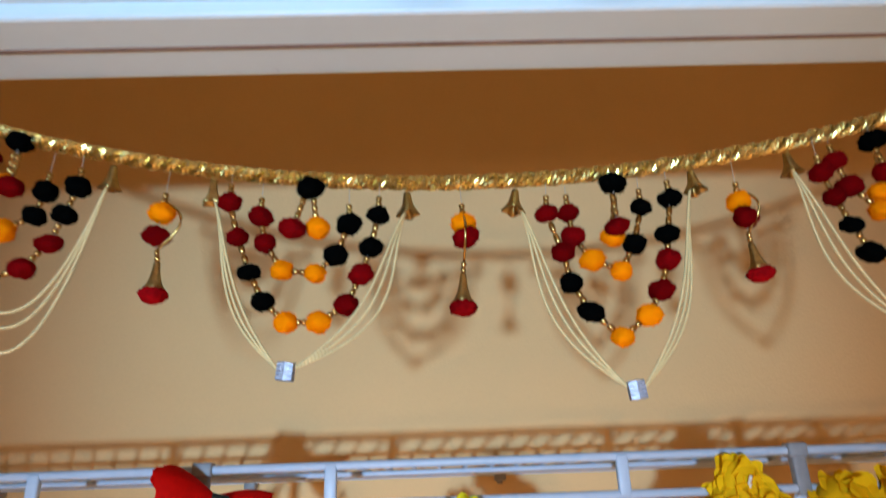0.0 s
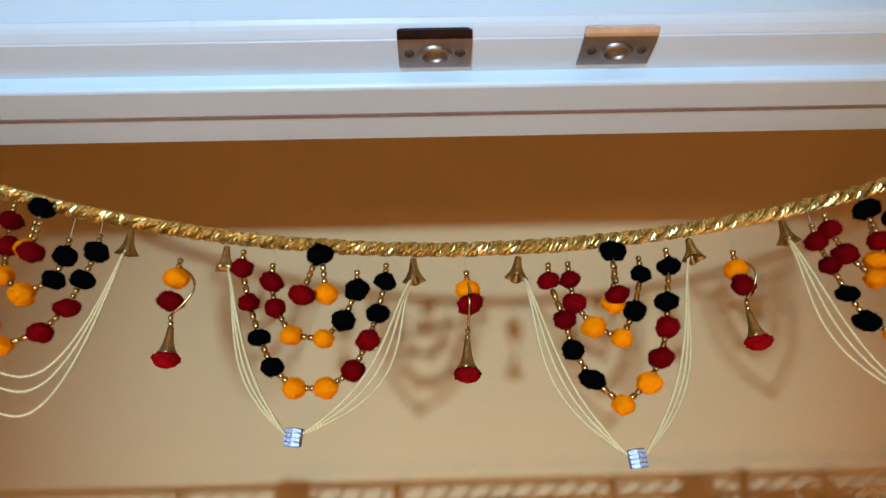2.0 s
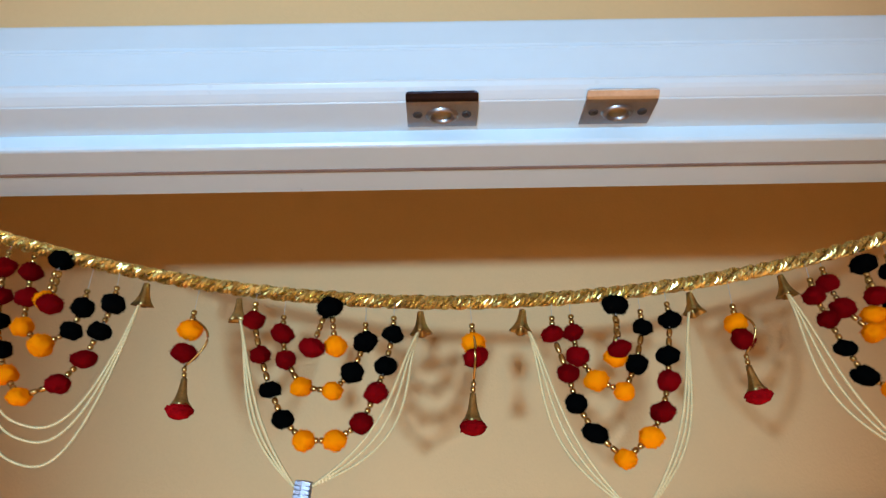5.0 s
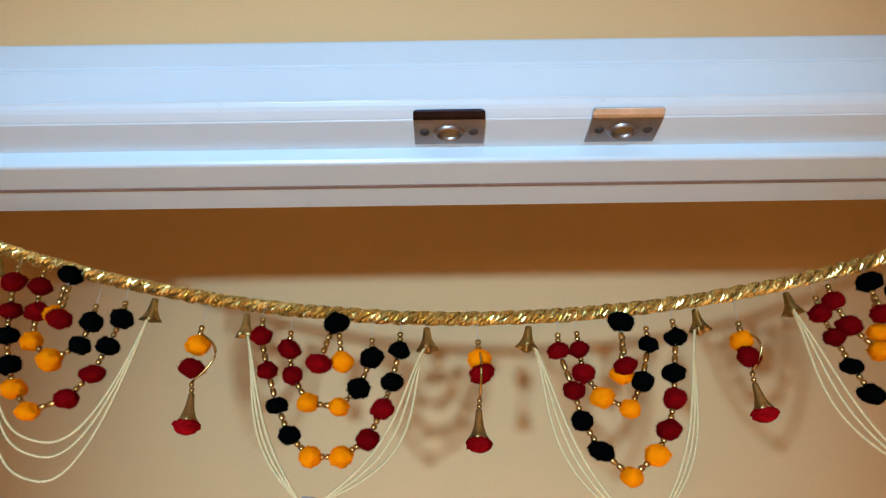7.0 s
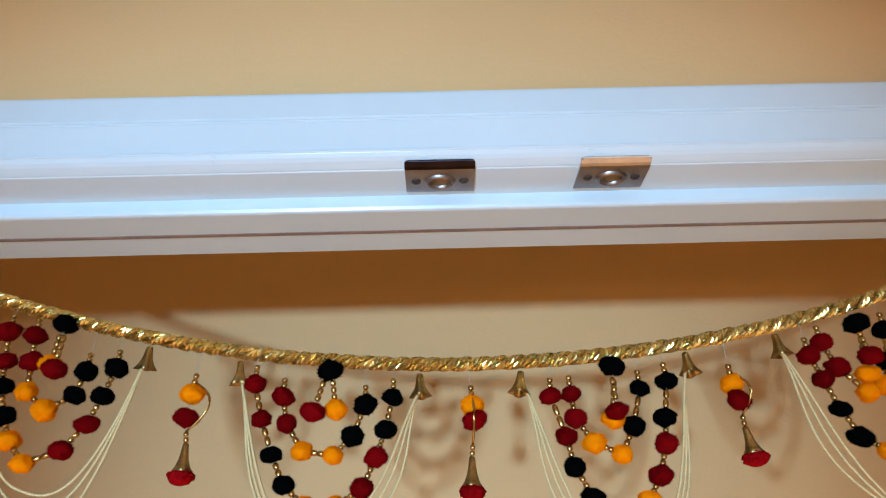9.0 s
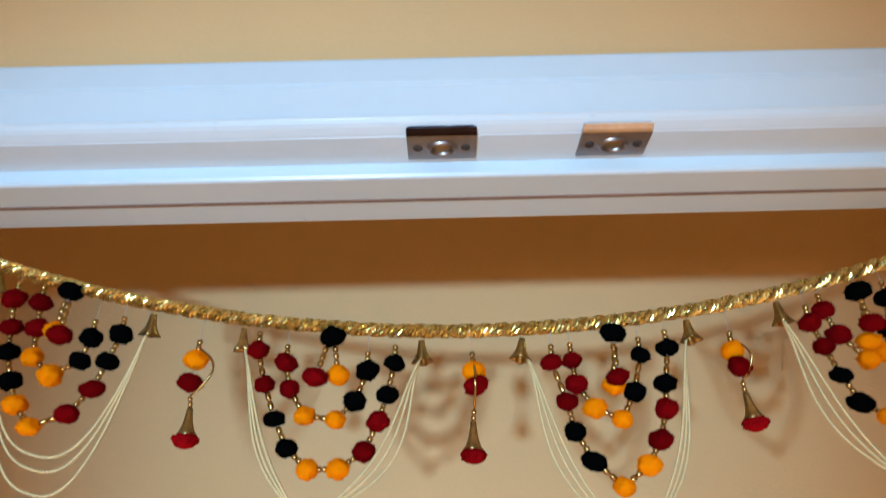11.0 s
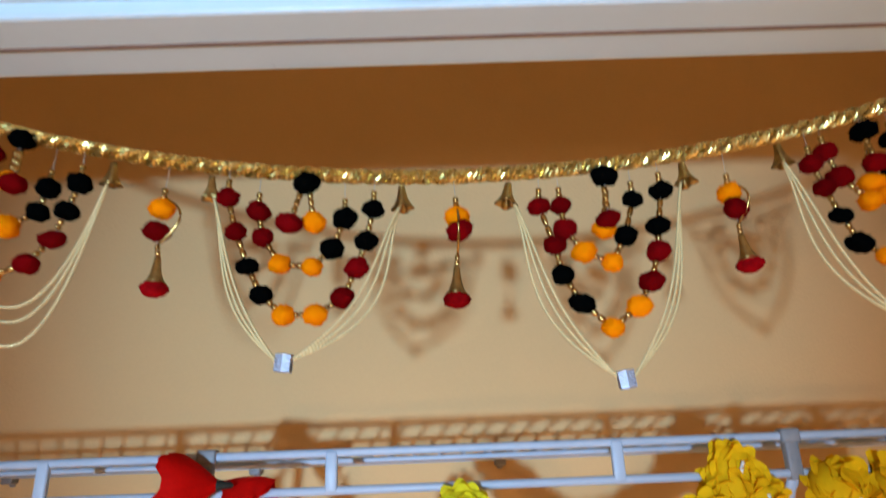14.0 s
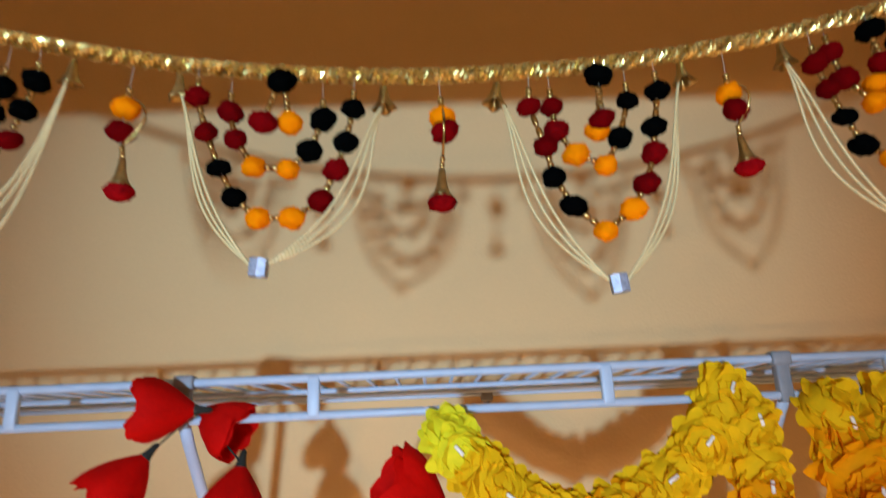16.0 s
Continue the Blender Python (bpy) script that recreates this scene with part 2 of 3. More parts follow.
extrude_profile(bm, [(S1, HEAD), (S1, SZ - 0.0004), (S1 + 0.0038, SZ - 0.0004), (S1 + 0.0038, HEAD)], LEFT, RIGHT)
tagged(part("groove_strip", bm, GROOVE, smooth=False), "dark grey-brown strip filling the groove behind the door stop", "caulk", kind="structure")
bm = bmesh.new()
S2 = 0.0985
extrude_profile(bm, [(S1 + 0.0038, HEAD), (S1 + 0.0038, SZ + 0.0004), (S1 + 0.0046, SZ + 0.0002), (S2 - 0.001, SZ + 0.0002), (S2, SZ + 0.0012), (S2, HEAD)], LEFT, RIGHT)
tagged(part("back_stop_strip", bm, TRIM, smooth=False), "white painted strip at the back of the head jamb", "door stop", kind="structure")

# moulded casing round the opening
CZ0, CZ1 = HEAD + 0.0008, HEAD + 0.0590


def bead(y, z, r, n=7):
    """Points of a small half-round that stands out of the face at y, upwards from z."""
    return [(y - r * math.sin(math.pi * k / (n - 1)), z + r * (1 - math.cos(math.pi * k / (n - 1)))) for k in range(n)]


casing = [(0.0, CZ0), (-0.0010, CZ0 + 0.0003), (-0.0035, CZ0 + 0.0016), (-0.0062, CZ0 + 0.0032), (-0.0085, CZ0 + 0.0052), (-0.0102, CZ0 + 0.0076)]
casing += bead(-0.0104, CZ0 + 0.0080, 0.0011)
casing += [(-0.0106, CZ0 + 0.0118), (-0.0118, CZ0 + 0.0220), (-0.0134, CZ0 + 0.0325)]
casing += bead(-0.0134, CZ0 + 0.0328, 0.0010)
casing += [(-0.0146, CZ0 + 0.0362), (-0.0150, CZ1 - 0.0035), (-0.0146, CZ1 - 0.0015), (-0.0136, CZ1 - 0.0003), (-0.0120, CZ1), (0.0, CZ1)]
bm = bmesh.new()
extrude_profile(bm, casing, LEFT - 0.07, RIGHT + 0.07)
head_casing = tagged(part("head_casing", bm, TRIM, smooth=False), "white gloss moulded casing over the closet opening", "trim", kind="structure")
for name, x in (("side_casing_left", LEFT - 0.068), ("side_casing_right", RIGHT + 0.006)):
    bm = bmesh.new()
    box(bm, (x, -0.015, 0), (x + 0.062, 0.0, CZ0), 0.003)
    tagged(part(name, bm, TRIM), "white gloss casing beside the closet opening", "trim", kind="structure")


# ---------------------------------------------------------------- strike plates
def strike(x, metal, lip, label):
    thing = empty("strike_plate", (x, 0, HEAD))
    bm = bmesh.new()
    w, d = 0.0245, 0.0268
    # plate with a curled lip at the front, seen from below
    outer = [(-0.0052, 0.0105), (-0.0064, 0.0098), (-0.0071, 0.0080), (-0.0073, 0.0055), (-0.0070, 0.0034), (-0.0060, 0.0012), (-0.0040, -0.0006), (-0.0018, -0.0014), (0.001, -0.0018), (d - 0.001, -0.0018)]
    inner = [(d, -0.0008), (d, 0.0004), (0.001, 0.0004), (-0.0026, 0.0006), (-0.0052, 0.0030), (-0.0060, 0.0058), (-0.0056, 0.0082)]
    prof = outer + inner
    cols = [(-1.0, 0.05), (-0.985, 0.4), (-0.95, 0.75), (-0.88, 1.0), (0.88, 1.0), (0.95, 0.75), (0.985, 0.4), (1.0, 0.05)]
    rows = [[bm.verts.new((u * w, y, z if z < 0.0012 else 0.0012 + (z - 0.0012) * k * 0.33)) for y, z in prof] for u, k in cols]
    n = len(prof)
    for a, b in zip(rows, rows[1:]):
        for i in range(n):
            bm.faces.new((a[i], b[i], b[(i + 1) % n], a[(i + 1) % n]))
    bm.faces.new(rows[0][::-1])
    bm.faces.new(rows[-1])
    bmesh.ops.recalc_face_normals(bm, faces=bm.faces)
    for f in bm.faces:
        f.material_index = 1 if f.calc_center_median().y < -0.001 and len(f.verts) == 4 else 0
    part("plate", bm, [metal, lip], thing, smooth=False)
    bm = bmesh.new()
    rings = []
    for r, z in ((1.0, -0.0016), (0.92, -0.0034), (0.80, -0.0042), (0.70, -0.0036), (0.62, -0.0014)):
        rings.append([bm.verts.new((0.0116 * r * math.cos(t), 0.0125 + 0.0085 * r * math.sin(t), z)) for t in [2 * math.pi * k / 20 for k in range(20)]])
    for a, b in zip(rings, rings[1:]):
        for k in range(20):
            bm.faces.new((a[k], a[(k + 1) % 20], b[(k + 1) % 20], b[k]))
    bmesh.ops.recalc_face_normals(bm, faces=bm.faces)
    part("catch_rim", bm, metal, thing, "raised rim of the catch hole")
    bm = bmesh.new()
    lathe(bm, [(0.0001, -0.0030), (0.0030, -0.0027), (0.0055, -0.0022), (0.0063, -0.0017)], 20)
    bmesh.ops.scale(bm, vec=(1, 0.84, 1), verts=bm.verts)
    bmesh.ops.translate(bm, vec=(0, 0.0125, 0), verts=bm.verts)
    part("catch_hole", bm, HOLE, thing, "dark brass catch hole")
    for sx in (-1, 1):
        bm = bmesh.new()
        lathe(bm, [(0.0001, -0.0022), (0.0010, -0.0023), (0.0014, -0.0030), (0.0028, -0.0029), (0.0034, -0.0022), (0.0035, -0.0014)], 14)
        bmesh.ops.translate(bm, vec=(sx * 0.0170, 0.0118, 0), verts=bm.verts)
        part("screw", bm, DARKHOLE, thing, "dark screw head")
    return tagged(thing, label, "strike plate", "strike plates in the head jamb")


# reflections are put into the lip colours: dark left, lamplit right
strike(0.0088, DULL, LIP_DARK, "nickel catch strike plate with curled lip coloured as a dark reflection, in the head jamb")
strike(0.1312, DULL, LIP_LIT, "nickel catch strike plate with curled lip coloured as lamplit, in the head jamb")


# ---------------------------------------------------------------- pompoms and beads
def fuzzy(seed, flat=0.9):
    """A wool ball: lumpy core and a coat of short fibres."""
    rnd = random.Random(seed)
    bm = bmesh.new()
    bmesh.ops.create_icosphere(bm, subdivisions=3, radius=1.0)
    off = Vector((seed * 3.1, seed * 1.7, 0.3))
    for v in bm.verts:
        n = v.co.normalized()
        lump = 0.20 * noise.noise(n * 1.7 + off) + 0.11 * noise.noise(n * 4.0 + off) + 0.06 * noise.noise(n * 14 + off)
        v.co = n * (0.93 + lump)
    for _ in range(1700):
        n = Vector((rnd.gauss(0, 1), rnd.gauss(0, 1), rnd.gauss(0, 1))).normalized()
        base = 0.86 + 0.20 * noise.noise(n * 1.7 + off) + 0.11 * noise.noise(n * 4.0 + off)
        s = n.cross(Vector((rnd.gauss(0, 1), rnd.gauss(0, 1), rnd.gauss(0, 1)))).normalized() * 0.022
        tip = n * (base + rnd.uniform(0.10, 0.26)) + s * rnd.uniform(-4, 4)
        bm.faces.new([bm.verts.new(n * base + s), bm.verts.new(n * base - s), bm.verts.new(tip)])
    for v in bm.verts:
        v.co.z *= flat
    return bm


POM = {}
for key, mat in (("r", RED), ("o", ORANGE), ("k", BLACK)):
    POM[key] = []
    for s in range(3):
        ob = part("pompom", fuzzy(s + {"r": 1, "o": 5, "k": 9}[key], 0.84 if key != "o" else 0.92), mat)
        POM[key].append(ob.data)
        bpy.data.objects.remove(ob)


def pompom(key, parent, place, size, rnd):
    me = rnd.choice(POM[key])
    m = Matrix.LocRotScale(place, Euler((rnd.uniform(-0.35, 0.35), rnd.uniform(-0.35, 0.35), rnd.uniform(0, 6.28))),
                           Vector((size * rnd.uniform(0.94, 1.1), size * rnd.uniform(0.94, 1.1), size * rnd.uniform(0.9, 1.06))))
    names = {"r": "dark red wool pompom", "o": "marigold orange wool pompom", "k": "black wool pompom"}
    return piece("pompom", me, parent, m, names[key])


def add_bead(bm, a, b, radius, sides=8):
    """A barrel bead between two points."""
    pts = [Vector(a).lerp(Vector(b), t) for t in (0.04, 0.2, 0.5, 0.8, 0.96)]
    prof = [0.55, 0.95, 1.0, 0.95, 0.55]
    tube(bm, pts, lambda t: radius * prof[min(4, round(t * 4))], sides)


def beads_along(bm, pts, radius, pitch):
    """Round seed beads strung close along a line of points, as one string."""
    pts = [Vector(p) for p in pts]
    line, run = [], 0.0
    step = pitch / 4
    for a, b in zip(pts, pts[1:]):
        d = (b - a).length
        while run < d:
            line.append(a.lerp(b, run / d))
            run += step
        run -= d
    shape = (0.68, 0.95, 1.0, 0.95)
    last = len(line) - 1
    tube(bm, line, lambda t: radius * shape[round(t * last) % 4], 7)



# ---------------------------------------------------------------- toran
ROPE_Y = 0.080
END_L, END_R = -0.462, 0.515


def rope_z(x):
    return 1.9143 + 0.47 * (x - 0.028) ** 2


toran = empty("toran", (0.028, ROPE_Y, rope_z(0.028)))
ORIGIN = Vector(toran.location)


def loc(x, z, y=0.0):
    """A place given by its world x and z, y off the rope's plane, in the toran's own frame."""
    return Vector((x, ROPE_Y + y, z)) - ORIGIN


# rope of three creased foil ribbons laid round one another, facets a few millimetres long
for strand in range(3):
    bm = bmesh.new()
    steps = 300
    prev = None
    for i in range(steps + 1):
        x = END_L + (END_R - END_L) * i / steps
        slope = 0.94 * (x - 0.028)
        nz = Vector((-slope, 0, 1)).normalized()
        t = Vector((1, 0, slope)).normalized()
        ph = -2 * math.pi * (x / 0.036 + strand / 3 + 0.16 * noise.noise(Vector((x * 24, 3.0, 0))))
        loosen = noise.noise(Vector((x * 60, strand * 3.7, 2)))
        rad = 0.0033 + 0.0007 * loosen
        out = nz * math.sin(ph) + Vector((0, 1, 0)) * math.cos(ph)
        c = loc(x, rope_z(x)) + out * rad
        n2 = t.cross(out)
        tw = 0.45 * noise.noise(Vector((x * 130, strand * 5, 1)))
        a1 = n2 * math.cos(tw) + out * math.sin(tw)
        a2 = out * math.cos(tw) - n2 * math.sin(tw)
        wide = 0.0032 + 0.0006 * noise.noise(Vector((x * 150, strand * 2, 7)))
        crease = 1 + 0.30 * noise.noise(Vector((x * 170, strand, 4)))
        ring = [bm.verts.new(c + a1 * (wide * math.cos(q)) + a2 * (0.0022 * crease * math.sin(q))) for q in [k * math.pi / 4 + 0.2 for k in range(8)]]
        if prev:
            for k in range(8):
                bm.faces.new((prev[k], prev[(k + 1) % 8], ring[(k + 1) % 8], ring[k]))
        prev = ring
    bmesh.ops.recalc_face_normals(bm, faces=bm.faces)
    part("rope_strand", bm, GOLD, toran, "shiny gold foil strand of the twisted rope", smooth=False)


def hook(x):
    """A small hook in the head jamb that carries an end of the rope."""
    thing = empty("cup_hook", (x, ROPE_Y, HEAD))
    bm = bmesh.new()
    drop = HEAD - rope_z(x)
    pts = [(0, 0, 0.0), (0, 0, -drop * 0.4)] + [(0.006 * math.sin(a), 0, -drop + 0.004 - 0.006 * math.cos(a)) for a in [math.pi - k * 0.4 for k in range(11)]]
    tube(bm, pts, 0.0011, 8)
    part("hook_wire", bm, BRASS, thing)
    return tagged(thing, "small brass hook in the head jamb holding the garland rope", "hook", "hooks of the garland")


hook(END_L + 0.002)
hook(END_R - 0.002)


# bell caps: shared meshes
bm = bmesh.new()
lathe(bm, [(0.0012, 0.0005), (0.0022, 0.0), (0.0026, -0.004), (0.0034, -0.009), (0.0050, -0.0130), (0.0070, -0.0165), (0.0064, -0.0166), (0.0040, -0.0122), (0.0020, -0.006)], 32, 0.34, 4)
ob = part("bell_cap", bm, BRASS)
BELL = ob.data
bpy.data.objects.remove(ob)
bm = bmesh.new()
lathe(bm, [(0.0010, 0.0), (0.0022, -0.001), (0.0027, -0.006), (0.0038, -0.013), (0.0056, -0.0185), (0.0076, -0.0215), (0.0071, -0.0217), (0.0046, -0.0175), (0.0020, -0.008)], 24, 0.14, 6)
ob = part("cone_cap", bm, BRASS)
CONE = ob.data
bpy.data.objects.remove(ob)


def frayed_tuft(seed):
    """The red flower tuft under a cone: ruffled petals round a core."""
    rnd = random.Random(seed)
    bm = bmesh.new()
    bmesh.ops.create_icosphere(bm, subdivisions=3, radius=0.0086)
    for v in bm.verts:
        n = v.co.normalized()
        v.co = n * (0.0086 + 0.0018 * noise.noise(n * 3 + Vector((seed, 0, 0))))
        v.co.z *= 0.66
        v.co.z -= 0.0025
    for k in range(16):
        a = 2 * math.pi * k / 16 + rnd.uniform(-0.15, 0.15)
        r = rnd.uniform(0.0085, 0.0100)
        z = rnd.uniform(-0.0035, 0.0012)
        d, s = Vector((math.cos(a), math.sin(a), 0)), Vector((-math.sin(a), math.cos(a), 0))
        q = [d * 0.003 + s * 0.0015, d * 0.003 - s * 0.0015, d * r * 0.8 - s * 0.0026 + Vector((0, 0, z)), d * r + Vector((0, 0, z - 0.0010)), d * r * 0.8 + s * 0.0026 + Vector((0, 0, z))]
        lo = [bm.verts.new(p) for p in q]
        hi = [bm.verts.new(p + Vector((0, 0, -0.0012))) for p in q]
        bm.faces.new(lo)
        bm.faces.new(hi[::-1])
        for i in range(5):
            bm.faces.new((lo[i], hi[i], hi[(i + 1) % 5], lo[(i + 1) % 5]))
    bmesh.ops.recalc_face_normals(bm, faces=bm.faces)
    return bm


ob = part("tuft", frayed_tuft(2), RED)
TUFT = ob.data
bpy.data.objects.remove(ob)

# each pendant: pompoms of the outer loop, the inner loop and the middle cluster, as (across from its middle, below the rope, colour)
FAR_LEFT = {
    "outer": [(-0.041, 0.0224, "r"), (-0.038, 0.0434, "r"), (-0.035, 0.0614, "k"), (-0.028, 0.0803, "k"), (-0.020, 0.0948, "o"),
              (-0.005, 0.1064, "o"), (0.019, 0.0918, "r"), (0.031, 0.0707, "r"), (0.039, 0.0497, "k"), (0.045, 0.0283, "k")],
    "inner": [(-0.025, 0.0183, "r"), (-0.022, 0.0374, "r"), (-0.019, 0.0595, "o"), (-0.002, 0.0686, "o"), (0.015, 0.0529, "k"), (0.020, 0.0345, "k")],
    "middle": [(0.001, 0.0057, "k"), (-0.006, 0.0367, "o"), (0.003, 0.0402, "r")]}
NEAR_LEFT = {
    "outer": [(-0.0485, 0.0228, "r"), (-0.0415, 0.0469, "r"), (-0.0325, 0.0697, "k"), (-0.0225, 0.0884, "k"), (-0.0075, 0.1007, "o"),
              (0.0125, 0.0988, "o"), (0.0295, 0.0864, "r"), (0.0385, 0.0658, "r"), (0.0445, 0.0474, "k"), (0.0495, 0.0252, "k")],
    "inner": [(-0.0295, 0.0283, "r"), (-0.0255, 0.0468, "r"), (-0.0135, 0.0644, "o"), (0.0085, 0.0661, "o"), (0.0215, 0.0520, "k"), (0.0295, 0.0294, "k")],
    "middle": [(0.0045, 0.0085, "k"), (-0.0055, 0.0395, "r"), (0.0095, 0.0350, "o")]}
NEAR_RIGHT = {
    "outer": [(-0.0455, 0.0271, "r"), (-0.0375, 0.0556, "r"), (-0.0335, 0.0758, "k"), (-0.0235, 0.0965, "k"), (-0.0055, 0.1139, "o"),
              (0.0125, 0.1027, "o"), (0.0225, 0.0878, "r"), (0.0305, 0.0678, "r"), (0.0325, 0.0510, "k"), (0.0385, 0.0258, "k")],
    "inner": [(-0.0295, 0.0251, "r"), (-0.0285, 0.0431, "r"), (-0.0175, 0.0609, "o"), (0.0005, 0.0705, "o"), (0.0115, 0.0526, "k"), (0.0205, 0.0266, "k")],
    "middle": [(0.0005, 0.0105, "k"), (-0.0015, 0.0430, "r"), (-0.0025, 0.0465, "o")]}
FAR_RIGHT = {
    "outer": [(-0.0395, 0.0289, "r"), (-0.0325, 0.0475, "r"), (-0.0285, 0.0705, "k"), (-0.0185, 0.0920, "k"), (-0.0040, 0.1060, "o"),
              (0.0125, 0.1010, "o"), (0.0265, 0.0860, "r"), (0.0345, 0.0650, "r"), (0.0390, 0.0470, "k"), (0.0450, 0.0250, "k")],
    "inner": [(-0.0245, 0.0215, "r"), (-0.0165, 0.0415, "r"), (-0.0025, 0.0651, "o"), (0.0130, 0.0640, "o"), (0.0200, 0.0480, "k"), (0.0270, 0.0260, "k")],
    "middle": [(0.0015, 0.0161, "k"), (0.0015, 0.0421, "r"), (0.0005, 0.0529, "o")]}


bm = bmesh.new()
add_bead(bm, (0, 0, 0), (0, 0, 1), 1.0, 9)
ob = part("tube_bead", bm, BEADGOLD)
GOLD_BEAD = ob.data
bpy.data.objects.remove(ob)


def tube_beads(line, a, b, count, radius=0.0021):
    """Gold tube beads strung close between two points, noted for hanging on their string."""
    for j in range(count):
        line.append((a.lerp(b, j / count), (b - a) / count, radius))


def hang_beads(line, string):
    for a, d, r in line:
        piece("tube_bead", GOLD_BEAD, string, Matrix.LocRotScale(a, d.to_track_quat("Z", "X"), Vector((r, r, d.length))), "dark gold tube bead")


def pendant(cx, seed, balls, bells, clasp=None, bow=((0.0, 0.0), (0.0, 0.0))):
    """One swag of the toran: two loops of pompoms, a middle cluster, two bell caps and strings of seed beads with a clasp.
    bells: world x of both caps; clasp: world x and z; bow: how far the strings bow out and sag at each side."""
    rnd = random.Random(seed)

    def at(dx, below, dy=0.0):
        return loc(cx + dx, rope_z(cx + dx) - below, dy)

    beads, threads = [], bmesh.new()
    poms = []
    for row, depth in ((balls["outer"], -0.002), (balls["inner"], 0.003)):
        pts = [at(dx, below, depth + rnd.uniform(-0.002, 0.002)) for dx, below, key in row]
        sizes = [0.0079 * rnd.uniform(0.93, 1.07) for _ in row]
        poms += [(key, p, size) for (dx, below, key), p, size in zip(row, pts, sizes)]
        for i, j in zip(range(len(pts)), range(1, len(pts))):
            a, b = pts[i], pts[j]
            d = (b - a).length
            u = (b - a) / d
            tube(threads, [a, b], 0.00024, 5)
            lo, hi = sizes[i] * 0.82, d - sizes[j] * 0.82
            if hi - lo > 0.0022:
                tube_beads(beads, a + u * lo, a + u * hi, 1 if hi - lo < 0.0048 else 2)
        for p, (dx, below, key), size in ((pts[0], row[0], sizes[0]), (pts[-1], row[-1], sizes[-1])):
            up = at(dx + rnd.uniform(-0.001, 0.002), -0.001, depth)
            tube(threads, [p, up], 0.00024, 5)
            d = (up - p).length
            u = (up - p) / d
            top = min(d - 0.005, size * 0.8 + 0.0075)
            if top > size * 0.8 + 0.002:
                tube_beads(beads, p + u * size * 0.8, p + u * top, 2)
    # middle cluster: a black ball at the rope, two short strings below
    (dx, below, key), *rest = balls["middle"]
    top = at(dx, below, -0.005)
    poms.append((key, top, 0.0088))
    tube(threads, [top, at(dx, -0.001, -0.002)], 0.00024, 5)
    for n, (dx, below, key) in enumerate(rest):
        p = at(dx, below, (-0.008 if key == "r" else 0.0))
        poms.append((key, p, 0.0085 if key == "r" else 0.0078))
        q, e = top + (p - top) * 0.25, top + (p - top) * 0.76
        tube(threads, [top, p], 0.00024, 5)
        tube_beads(beads, q + Vector((0.001 * (2 * n - 1), 0, 0)), e, 3)
    loops = part("pompom_string", threads, THREAD, toran, "clear nylon string of pompoms and gold beads")
    hang_beads(beads, loops)
    for key, p, size in poms:
        pompom(key, loops, p, size, rnd)
    # bell caps and seed bead strings
    starts = []
    for x in bells:
        p = loc(x, rope_z(x) - 0.0075)
        lean = rnd.uniform(-0.2, 0.2)
        piece("bell_cap", BELL, loops, Matrix.LocRotScale(p, Euler((rnd.uniform(-0.15, 0.15), lean, rnd.uniform(0, 6))), None), "antique gold bell cap")
        starts.append(p + Vector((-0.010 * math.sin(lean), 0, -0.011)))
    if clasp is None:
        # three free swags from cap to cap
        for k, sag in enumerate((0.106, 0.115, 0.130)):
            sbm, pts = bmesh.new(), []
            for i in range(49):
                t = i / 48
                pts.append(starts[0].lerp(starts[1], t) + Vector((0, (k - 1) * 0.003 * math.sin(math.pi * t), -sag * (1 - abs(2 * t - 1) ** 2.6))))
            beads_along(sbm, pts, 0.00112, 0.0023)
            part("bead_strand", sbm, PEARL, loops, "string of cream seed beads")
        return
    knot = loc(clasp[0], clasp[1], -0.003)
    for side, start, (out, sink) in ((-1, starts[0], bow[0]), (1, starts[1], bow[1])):
        for k in range(3):
            sbm, pts = bmesh.new(), []
            w = (0.6, 0.85, 1.12)[k] * rnd.uniform(0.92, 1.08)
            for i in range(33):
                t = i / 32
                base = start.lerp(knot + Vector((side * 0.0055, 0, 0.002)), t)
                base += Vector((side * out * w * math.sin(math.pi * t ** 1.4), (k - 1) * 0.004 * math.sin(math.pi * t), -sink * w * math.sin(math.pi * t ** 1.7)))
                pts.append(base)
            beads_along(sbm, pts, 0.00112, 0.0023)
            part("bead_strand", sbm, PEARL, loops, "string of cream seed beads")
    bm = bmesh.new()
    prof = [(0.004, 0.0074), (0.0084, 0.0070)]
    for k in range(4):
        z = 0.0062 - 0.0034 * k
        prof += [(0.0092, z), (0.0092, z - 0.0022), (0.0080, z - 0.0028)]
    prof += [(0.0084, -0.0070), (0.004, -0.0074)]
    lathe(bm, prof, 8, 0.0)
    for v in bm.verts:
        v.co.x, v.co.y = max(-0.0070, min(0.0070, v.co.x * 0.95)), max(-0.0048, min(0.0048, v.co.y * 0.62))
    ob = part("clasp", bm, CLASP, loops, "silver square clasp bead with ribs", smooth=False)
    ob.matrix_basis = Matrix.LocRotScale(knot, Euler((0.1, 0.12 * (1 if seed == 4 else -1), rnd.uniform(-0.2, 0.2))), Vector((0.80, 0.88, 0.78)))


pendant(-0.272, 3, FAR_LEFT, (-0.331, -0.2075))
pendant(-0.0775, 4, NEAR_LEFT, (-0.139, -0.009), (-0.0835, 1.7895), ((0.0115, 0.003), (0.020, 0.006)))
pendant(0.1285, 7, NEAR_RIGHT, (0.064, 0.185), (0.1270, 1.7720), ((0.0155, 0.003), (0.014, 0.003)))
pendant(0.3125, 8, FAR_RIGHT, (0.254, 0.374), (0.3150, 1.8000), ((0.0150, 0.003), (0.015, 0.004)))


